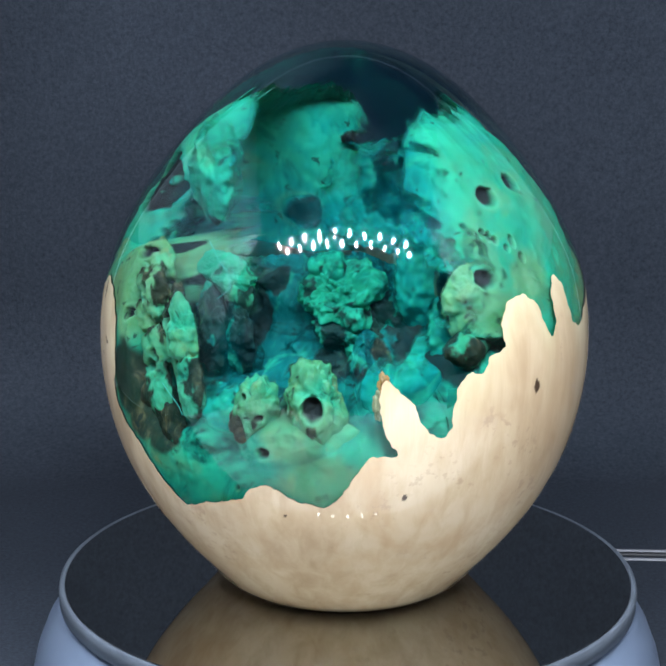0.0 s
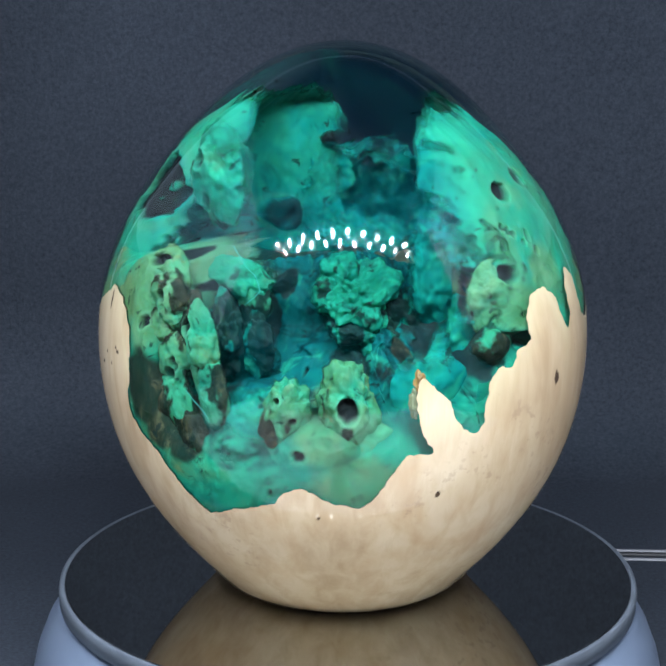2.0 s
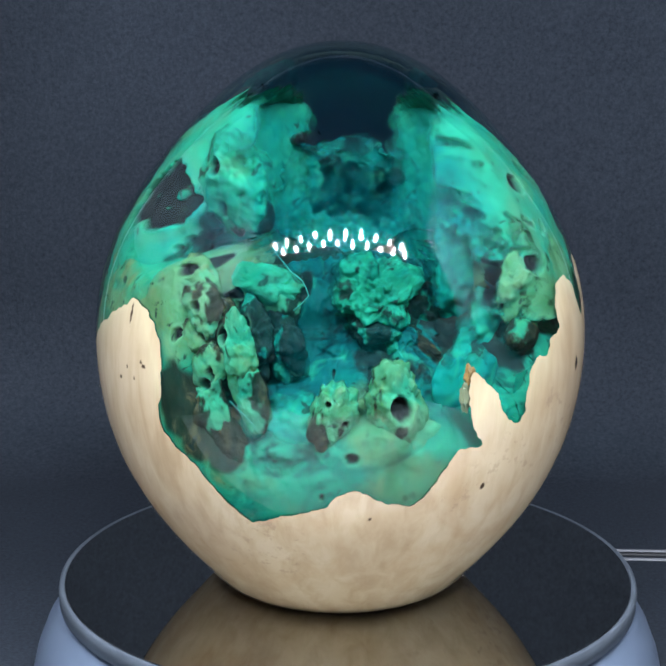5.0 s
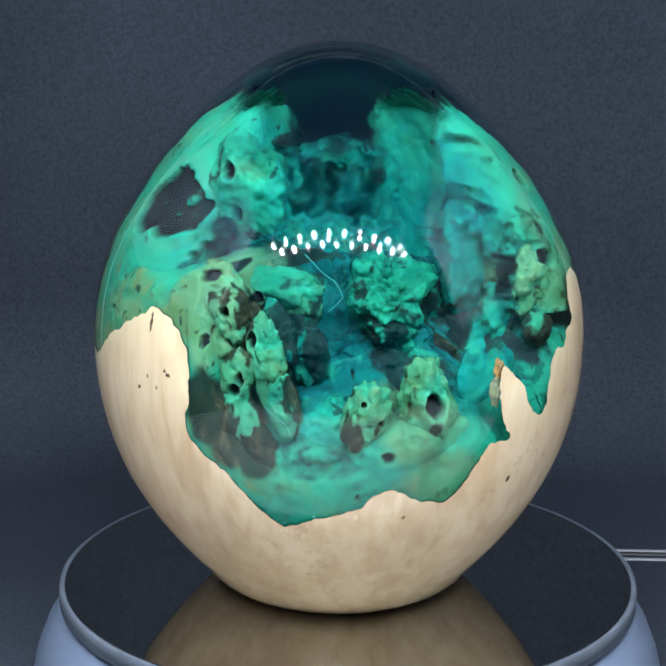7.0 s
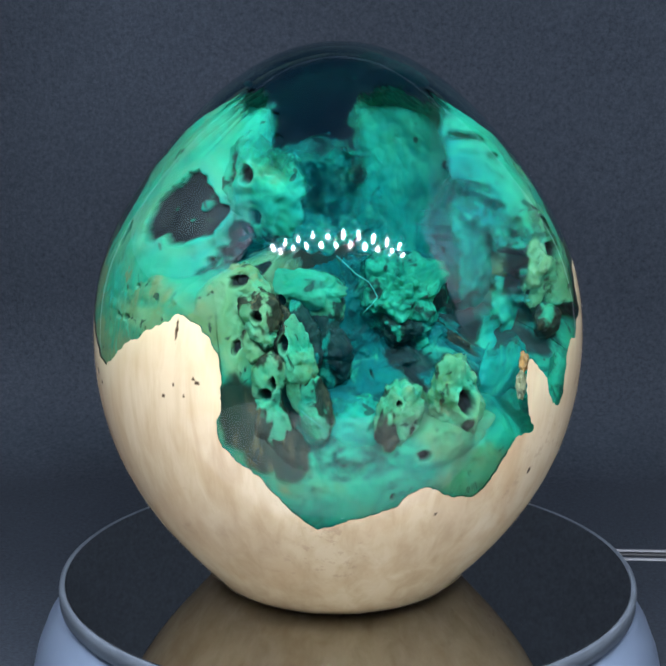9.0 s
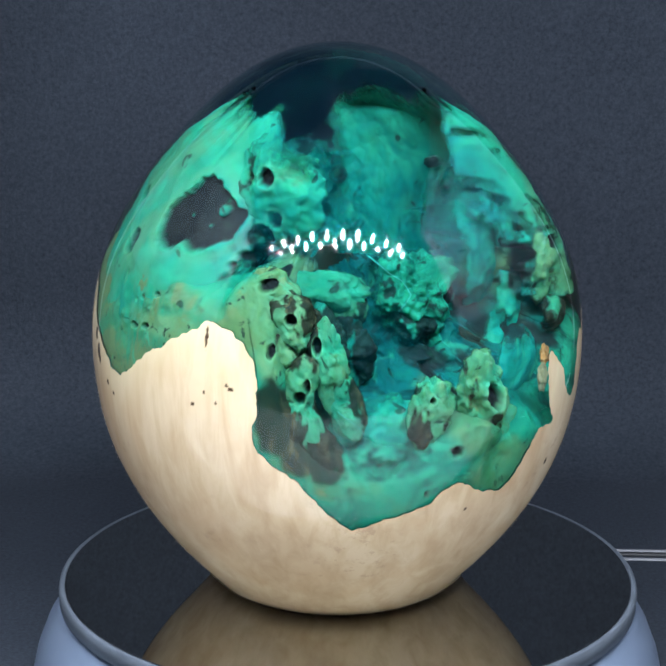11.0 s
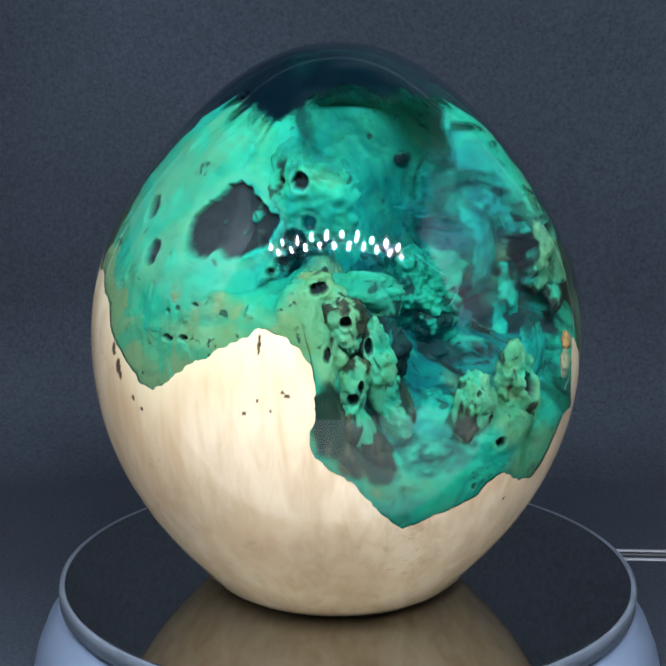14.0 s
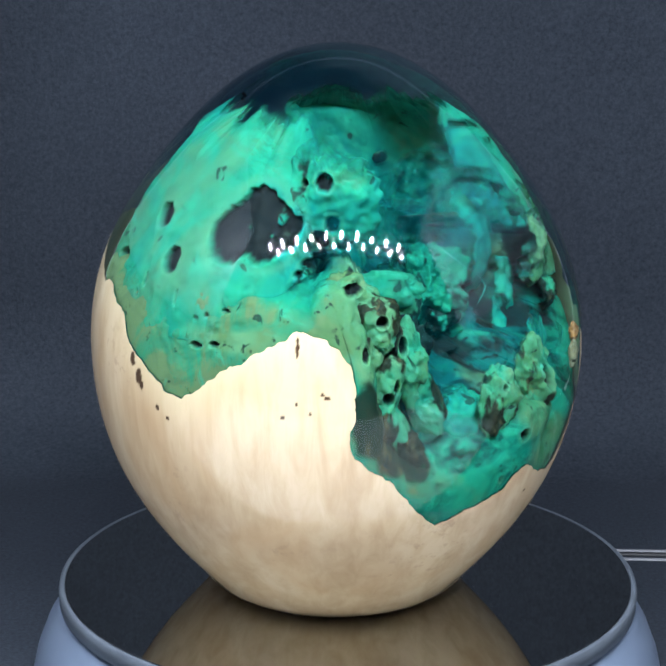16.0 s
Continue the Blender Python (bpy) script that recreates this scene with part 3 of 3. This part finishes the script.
def burl_knob(thing, material, seed, az, z, mid, wide, deep, high, lean, tone, cream, dark, relief):
    """One knob: a lobed lump with craters where the hollows lie."""
    bm = bmesh.new()
    bmesh.ops.create_icosphere(bm, subdivisions=6 if max(wide, high) > 7 else 5, radius=1.0)
    me = bpy.data.meshes.new("burl_knob")
    bm.to_mesh(me)
    bm.free()
    co = np.empty(len(me.vertices) * 3)
    me.vertices.foreach_get("co", co)
    unit = co.reshape(-1, 3)
    size = np.array([wide, deep, high]) / 1000
    p = unit * size
    jump = 7.3 * seed
    lobes = fuzz(p[:, 0] + jump, p[:, 1], p[:, 2], 150, 3)
    warts = fuzz(p[:, 0] + jump, p[:, 1] + 1, p[:, 2], 430, 4)
    soft = material is CLOUD
    swell = 1 + relief * (0.30 * lobes + (0.03 if soft else 0.09) * np.abs(warts) - 0.02)
    p = p * swell[:, None]
    c, s = math.cos(radians(lean)), math.sin(radians(lean))
    p = np.stack([p[:, 0] * c - p[:, 2] * s, p[:, 1], p[:, 0] * s + p[:, 2] * c], 1)
    b = radians(az)
    out, side = np.array([math.sin(b), -math.cos(b), 0]), np.array([math.cos(b), math.sin(b), 0])
    w = out * mid / 1000 + np.array([0, 0, z / 1000]) + p[:, :1] * side - p[:, 1:2] * out + p[:, 2:] * np.array([0, 0, 1])
    rr = np.hypot(w[:, 0], w[:, 1])
    va = np.degrees(np.arctan2(w[:, 0], -w[:, 1]))
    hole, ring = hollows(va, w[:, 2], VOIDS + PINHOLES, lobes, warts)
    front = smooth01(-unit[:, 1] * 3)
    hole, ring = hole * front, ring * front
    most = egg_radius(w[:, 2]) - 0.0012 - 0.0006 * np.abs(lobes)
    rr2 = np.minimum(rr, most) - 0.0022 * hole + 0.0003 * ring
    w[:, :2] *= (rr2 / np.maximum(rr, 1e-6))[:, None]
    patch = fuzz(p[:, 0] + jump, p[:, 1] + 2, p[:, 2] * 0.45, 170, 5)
    # shallow knobs show this mask as bark, deep ones as near-black paint
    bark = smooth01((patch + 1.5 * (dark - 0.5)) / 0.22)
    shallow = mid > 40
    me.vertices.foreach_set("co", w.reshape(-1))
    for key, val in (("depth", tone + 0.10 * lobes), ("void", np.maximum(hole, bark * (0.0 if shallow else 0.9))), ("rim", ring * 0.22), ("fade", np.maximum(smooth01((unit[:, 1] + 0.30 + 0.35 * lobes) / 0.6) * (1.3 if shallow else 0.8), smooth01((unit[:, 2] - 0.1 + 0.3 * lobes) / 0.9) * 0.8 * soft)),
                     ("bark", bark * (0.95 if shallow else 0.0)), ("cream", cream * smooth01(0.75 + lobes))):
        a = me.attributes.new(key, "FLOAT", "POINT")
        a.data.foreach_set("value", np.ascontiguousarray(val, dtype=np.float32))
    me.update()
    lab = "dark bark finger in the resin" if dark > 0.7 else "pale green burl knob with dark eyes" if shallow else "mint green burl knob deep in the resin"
    place("burl_cloud" if soft else "burl_knob", me, material, thing, "soft turquoise cloud of burl" if soft else lab)


def egg():
    thing = tagged(new("resin_and_wood_egg"), "polished egg of pale burl wood and green-blue clear resin", "decorative egg")
    thing.location = EGG_OFFSET
    # one turned skin, cut along the shore into bare wood and clear resin
    nu = 1440
    line = (np.arange(nu) + 0.5) * 360 / nu - 180
    zs = np.concatenate([np.linspace(0, 0.0022, 7)[:-1], np.linspace(0.0022, 0.094, 240)[:-1],
                         0.094 + (EGG_TOP - 0.094) * np.sin(np.linspace(0, 1, 60) * math.pi / 2)])
    nv = len(zs)
    az = line[:, None] + np.zeros((1, nv))
    z = zs[None, :] + np.zeros((nu, 1))
    shore_az, shore_z = np.append(S_AZ, S_AZ[0] + 360), np.append(S_Z, S_Z[0])
    below = np.zeros((nu, nv), bool)
    mid_az, mid_z = az + 180 / nu, np.concatenate([(z[:, 1:] + z[:, :-1]) / 2, z[:, -1:] + 1], 1)
    for a0, a1, h0, h1 in zip(shore_az[:-1], shore_az[1:], shore_z[:-1], shore_z[1:]):
        for turn in (-360, 0, 360):
            cols = np.nonzero((mid_az[:, 0] + turn >= min(a0, a1)) & (mid_az[:, 0] + turn < max(a0, a1)))[0]
            if len(cols):
                h = h0 + (h1 - h0) * (mid_az[cols, 0] + turn - a0) / (a1 - a0)
                below[cols] ^= mid_z[cols] < h[:, None]
    # the corners along the cut move onto the shore
    f = below[:, :-1]
    up = np.concatenate([f[:, :1], f], 1), np.concatenate([f, f[:, -1:]], 1)
    left = np.roll(up[0], 1, 0), np.roll(up[1], 1, 0)
    cut = ~((up[0] == up[1]) & (left[0] == left[1]) & (up[0] == left[0]))
    cut[:, :3] = cut[:, -3:] = False
    for i, j in zip(*np.nonzero(cut)):
        da = ((shore_az - az[i, j] + 180) % 360 - 180) * math.pi / 180 * float(egg_radius(z[i, j]))
        dz = shore_z - z[i, j]
        px, pz, qx, qz = da[:-1], dz[:-1], np.diff(da), np.diff(dz)
        t = np.clip(-(px * qx + pz * qz) / np.maximum(qx * qx + qz * qz, 1e-12), 0, 1)
        ex, ez = px + t * qx, pz + t * qz
        k = int(np.argmin(ex * ex + ez * ez))
        if ex[k] ** 2 + ez[k] ** 2 < 0.0009 ** 2:
            az[i, j] += math.degrees(ex[k] / float(egg_radius(z[i, j])))
            z[i, j] += ez[k]
    r = egg_radius(z)
    foot = np.sqrt(np.clip(1 - (1 - np.clip(z / 0.002, 0, 1)) ** 2, 0, 1))
    r = r + 0.0008 * smooth01(1 - z / 0.008) - 0.0012 * (1 - foot)
    r[:, -1] = 0
    xyz = around(az, r, z)

    def slope(h):
        if h < 0.0022:
            return 1.2 + 500 * (0.0022 - h)
        top = min(h + 2e-4, EGG_TOP)
        return float((egg_radius(top) - egg_radius(h - 2e-4)) / (top - h + 2e-4))

    mark = blobs(az, z, MARKS, True)
    near = mark > 0.05
    rough = np.zeros(mark.shape)
    rough[near] = fuzz(xyz[near][:, 0], xyz[near][:, 1], xyz[near][:, 2], 900, 3)
    mark = smooth01((mark + 0.3 * rough - 0.35) / 0.25) * near
    order = np.argsort(S_CALM)
    crest = np.interp(az, S_CALM[order], S_Z[order])
    edge = np.exp(-np.abs(z - crest) / 0.006) * smooth01((z - 0.045) / 0.012)
    for name, keep, material, lab, attrs in (("wood_base", f, WOOD, "pale polished burl wood with brown flecks", {"mark": mark, "edge": edge}),
                                             ("resin", ~f, RESIN, "clear glossy teal resin", {})):
        me = sheet(name, xyz, True, attrs, keep)
        me.polygons.foreach_set("use_smooth", [True] * len(me.polygons))
        egg_normals(me, slope)
        place(name, me, material, thing, lab)
    part("foot", lathe_bm([(0.0, 0.0004), (float(r[0, 0]) + 0.0002, 0.0004)], 96), WOOD, thing, "flat wooden foot", smooth=False)

    # burl core under the resin, deep in the open front
    top = 0.090
    v = np.linspace(0, 1, 150)
    low = np.minimum(S_Z, np.interp(S_AZ, (0, 4, 25, 33, 40, 56, 72, 78), (0.12, 0.042, 0.046, 0.056, 0.062, 0.063, 0.064, 0.12)))
    start = np.maximum(S_Z - 0.018, low)[:, None]
    z = start + (np.maximum(top, S_Z[:, None] + 0.004) - start) * v
    az = columns(z)
    re = egg_radius(z)
    away = from_shore(az, z, re, low) * (z >= low[:, None] - 1e-6)
    waist = 0.0215 + 0.029 * (1 - smooth01((z - 0.044 - 0.007 * smooth01((az - 0) / 8) * smooth01((80 - az) / 10)) / 0.023))
    swell = 0.007 * (0.5 + 0.5 * np.sin(np.radians(az) * 3 + 1) * np.sin(np.radians(az) * 5))
    mound = waist * np.sqrt(np.clip(1 - smooth01((z + swell - 0.072) / 0.019), 0, 1)) + 0.0005
    near = blobs(az, z, LUMPS, False)
    first = smooth01(near ** 0.65 * 1.2)
    xyz = around(az, re - np.maximum(re - mound, 0.002) * (1 - first), z)
    n1 = fuzz(xyz[..., 0], xyz[..., 1], xyz[..., 2], 95, 5)
    n2 = fuzz(xyz[..., 0] + 1, xyz[..., 1], xyz[..., 2], 300, 4)
    behind = 1 - np.exp(-(np.clip(np.abs((az - 156 + 180) % 360 - 180) - 118, 0, 60) / 8.0) ** 2)
    close = near * (1 - smooth01((z - 0.079) / 0.009) * (1 - behind)) * (1 - smooth01((z - 0.081) / 0.008))
    close = smooth01((close ** 0.65 + 0.18 * n1) * 1.2)
    full = np.maximum(re - mound, 0.002)
    depth = full * (1 - close) + 0.0016 + 0.0014 * n1 + 0.0003 * n2 + (1 - close) * 0.003 * n1
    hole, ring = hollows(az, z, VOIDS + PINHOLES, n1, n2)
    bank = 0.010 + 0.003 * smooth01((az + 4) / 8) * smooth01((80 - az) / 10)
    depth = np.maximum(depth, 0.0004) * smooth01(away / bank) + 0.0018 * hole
    # gaps between knobs are not carved, their shade is only coloured in
    gap_paint = smooth01((blobs(az, z, PAINTED_GAPS, False) + 0.40 * n1 + 0.2 * n2 - 0.35) / 0.25)
    hole = np.maximum(hole, 0.9 * gap_paint)
    fade = smooth01((z - 0.0770 + 0.006 * n1) / 0.009) * (1 - smooth01(close * 2.0))
    fade = np.maximum(fade, smooth01((z - 0.0815 + 0.004 * n1) / 0.005) * (1 - smooth01((close - 0.45) * 4)))
    fade = np.maximum(fade, smooth01((z - 0.0860) / 0.002))
    r = np.maximum(re - 0.0003 - depth, 0.0)
    bark = smooth01((blobs(az, z, BARKS, False) + 0.30 * n1 - 0.30) / 0.3)
    cream = smooth01((blobs(az, z, CREAMS, False) + 0.3 * n1 - 0.2) / 0.5) * 0.68
    rearward = np.abs((az - 154 + 180) % 360 - 180) < 62
    front = np.exp(-((az - 4) / 66) ** 4)
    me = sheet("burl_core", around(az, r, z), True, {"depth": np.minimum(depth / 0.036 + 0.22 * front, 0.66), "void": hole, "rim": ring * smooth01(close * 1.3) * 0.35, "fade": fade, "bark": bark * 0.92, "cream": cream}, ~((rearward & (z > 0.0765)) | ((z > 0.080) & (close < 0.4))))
    place("burl_core", me, BURL, thing, "burl under resin, its green depth tint and dark gaps painted in")

    # teal sheet added behind the wood, so gaps don't show grey
    az = np.linspace(25, 285, 200)[:, None] + np.zeros((1, 40))
    z = np.linspace(0.015, 0.060, 40)[None, :] + np.zeros((200, 1))
    xyz = around(az, egg_radius(z), z)
    n1 = fuzz(xyz[..., 0], xyz[..., 1], xyz[..., 2], 80, 4)
    plain_field = 0 * n1
    me = sheet("gap_filler", around(az, egg_radius(z) - 0.004 - 0.0012 * n1, z), False, {"depth": 0.32 + 0.1 * n1, "void": plain_field, "rim": plain_field, "fade": plain_field, "bark": plain_field, "cream": plain_field})
    place("gap_filler", me, CLOUD, thing, "teal sheet added behind the wood to fill gaps")

    # knobs and fingers of burl that stand free in the resin
    for k, knob in enumerate(KNOBS):
        burl_knob(thing, KNOB, k, *knob)
    for k, bank in enumerate(BANKS):
        burl_knob(thing, CLOUD, 40 + k, *bank)

    # burl wall round the back and sides of the clear cap
    nu, nv = 760, 130
    az = np.linspace(22, 290, nu)[:, None] + np.zeros((1, nv))
    line = np.linspace(22, 290, nu)
    ends = np.minimum(smooth01((line - 22) / 14), smooth01((290 - line) / 16))
    gap = np.exp(-((line - 154) / 19) ** 4)
    wob = fuzz(np.cos(np.radians(line)) * 0.04, np.sin(np.radians(line)) * 0.04, line * 0, 120, 5)
    crest = 0.1145 + 0.0035 * wob - 0.012 * gap - 0.024 * (1 - ends)
    rise = np.linspace(0, 1, nv)[None, :]
    foot = 0.070 - 0.022 * smooth01((line - 50) / 20) * smooth01((125 - line) / 20)
    z = foot[:, None] + (crest - foot)[:, None] * rise
    re = egg_radius(z)
    xyz = around(az, re, z)
    n1 = fuzz(xyz[..., 0], xyz[..., 1], xyz[..., 2], 80, 4)
    n2 = fuzz(xyz[..., 0] + 1, xyz[..., 1], xyz[..., 2], 300, 3)
    wide = np.minimum(smooth01((az - 22) / 18), smooth01((290 - az) / 24))
    depth = 0.0014 + 0.0008 * n1 + 0.0001 * n2 + 0.004 * smooth01((rise - 0.75) / 0.25) + 0.012 * (1 - wide)
    rear = smooth01((az - 85) / 25) * smooth01((215 - az) / 22)
    inner = np.minimum(re - depth, 0.0315 + 0.0010 * n1)
    depth = depth * (1 - rear) + (re - inner) * rear
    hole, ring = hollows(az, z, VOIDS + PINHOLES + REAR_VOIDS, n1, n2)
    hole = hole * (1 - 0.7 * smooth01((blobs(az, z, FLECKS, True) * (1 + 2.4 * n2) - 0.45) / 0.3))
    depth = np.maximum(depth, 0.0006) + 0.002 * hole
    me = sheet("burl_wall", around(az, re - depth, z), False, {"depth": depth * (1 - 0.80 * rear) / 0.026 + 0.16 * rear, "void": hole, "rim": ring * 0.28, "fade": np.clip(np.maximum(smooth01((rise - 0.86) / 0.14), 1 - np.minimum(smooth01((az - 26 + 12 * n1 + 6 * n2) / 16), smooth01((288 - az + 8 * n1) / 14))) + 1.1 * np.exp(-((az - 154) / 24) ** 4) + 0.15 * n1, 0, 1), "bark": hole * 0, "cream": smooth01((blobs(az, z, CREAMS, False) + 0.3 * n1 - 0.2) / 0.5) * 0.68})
    ob = place("burl_wall", me, CLOUD, thing, "mint green burl clouds inside the clear cap")
    mod = ob.modifiers.new("thickness", "SOLIDIFY")
    mod.thickness, mod.offset = 0.0012, -1

    # pigment veil in the open front
    nu, nv = 200, 80
    az = np.linspace(-84, 58, nu)[:, None] + np.zeros((1, nv))
    z = np.linspace(0.036, 0.114, nv)[None, :] + np.zeros((nu, 1))
    xyz = around(az, egg_radius(z), z)
    n1 = fuzz(xyz[..., 0], xyz[..., 1], xyz[..., 2], 70, 4)
    r = egg_radius(z) * (0.895 - 0.04 * smooth01((z - 0.05) / 0.04)) + 0.0015 * n1
    thick = (0.75 + 0.25 * smooth01((0.090 - z) / 0.02)) * smooth01((0.1125 - z + 0.008 * n1) / 0.030) * smooth01((z - 0.036) / 0.01)
    thick = thick * (0.16 + 0.6 * smooth01((z - 0.084) / 0.012)) * smooth01((az + 84) / 20) * smooth01((58 - az) / 14)
    thick = thick * (1 - 0.9 * blobs(az, z, ((-15, 79, 26, 8), (5, 71, 24, 12), (-48, 64, 14, 14), (-12, 52, 16, 9)), False))
    me = sheet("pigment_veil", around(az, r, z), False, {"thick": thick, "low": smooth01((0.068 - z + 0.004 * n1) / 0.02) * 0.85})
    place("pigment_veil", me, VEIL, thing, "drifting turquoise pigment in the resin")

    # pale hairline cracks just under the surface of the resin
    for line_pts in (((-39, 89), (-36, 87), (-34, 85.5), (-31, 84), (-29.8, 82.5), (-29, 81), (-30.5, 79.5), (-32.5, 78)),
                     ((-47, 57.6), (-45, 56), (-43, 54.6), (-41.5, 53.2), (-40.6, 51.5))):
        pts = [Vector(around(np.array(float(a)), np.array(float(egg_radius(h / 1000)) * 0.955), np.array(h / 1000))) for a, h in line_pts]
        part("hairline_crack", tube_bm(pts, 0.00008, 6), PALE_CRACK, thing, "pale hairline crack in the resin")

    # bark tip at the crest of the wood
    for name, a0, h, m, size, lab in (("bark_tip", 8.8, 63.4, BARK_ORANGE, (0.0011, 0.0010, 0.0022), "orange bark tip"),
                                      ("bark_crust", 7.6, 58.8, BARK_CREAM, (0.0010, 0.0010, 0.0028), "cream and brown bark crust")):
        bm = bmesh.new()
        bmesh.ops.create_icosphere(bm, subdivisions=4, radius=1.0)
        c = Vector(around(np.array(a0), np.array(egg_radius(h / 1000) - 0.0015), np.array(h / 1000)))
        for vert in bm.verts:
            k = 1 + 0.45 * noise.fractal(vert.co * 1.6 + Vector((a0, 0, 0)), 0.8, 2.0, 4)
            vert.co = Vector((vert.co.x * size[0], vert.co.y * size[1], vert.co.z * size[2])) * k
        bmesh.ops.rotate(bm, cent=(0, 0, 0), matrix=Matrix.Rotation(radians(a0), 3, "Z"), verts=bm.verts[:])
        bmesh.ops.translate(bm, vec=c, verts=bm.verts[:])
        part(name, bm, m, thing, lab)
    return thing


def lint_specks():
    bm = bmesh.new()
    for x, z, s in ((-0.088, 0.074, 0.0006), (-0.03, 0.083, 0.0004), (0.07, 0.080, 0.0004), (-0.099, 0.06, 0.0004)):
        got = bmesh.ops.create_icosphere(bm, subdivisions=1, radius=s)["verts"]
        for v in got:
            v.co = Vector((v.co.x * 1.8 + x, v.co.y + BACK - 0.0125 + 0.003 * math.sin(x * 31 + 0.7), v.co.z + z))
    tagged(part("lint", bm, LINT), "pale lint specks clinging to the black cloth", "lint", kind="stuff")


light_box()
backdrop()
led_panel()
TURNTABLE, DISC = turntable()
power_cable()
EGG = egg()
lint_specks()


# ---------------------------------------------------------------- what moves
def motions():
    rows, spins = [], []
    for k in range(9):
        t = SECONDS * k / 8
        turn = TURN_RATE * t
        c = Matrix.Rotation(radians(turn), 4, "Z") @ EGG_OFFSET
        rows.append((t, pose(c.x, c.y, 0.0002, 0, 0, turn)))
        spins.append((t, pose(0, 0, 0, 0, 0, turn)))
    walk(EGG, rows)
    walk(DISC, spins)


motions()
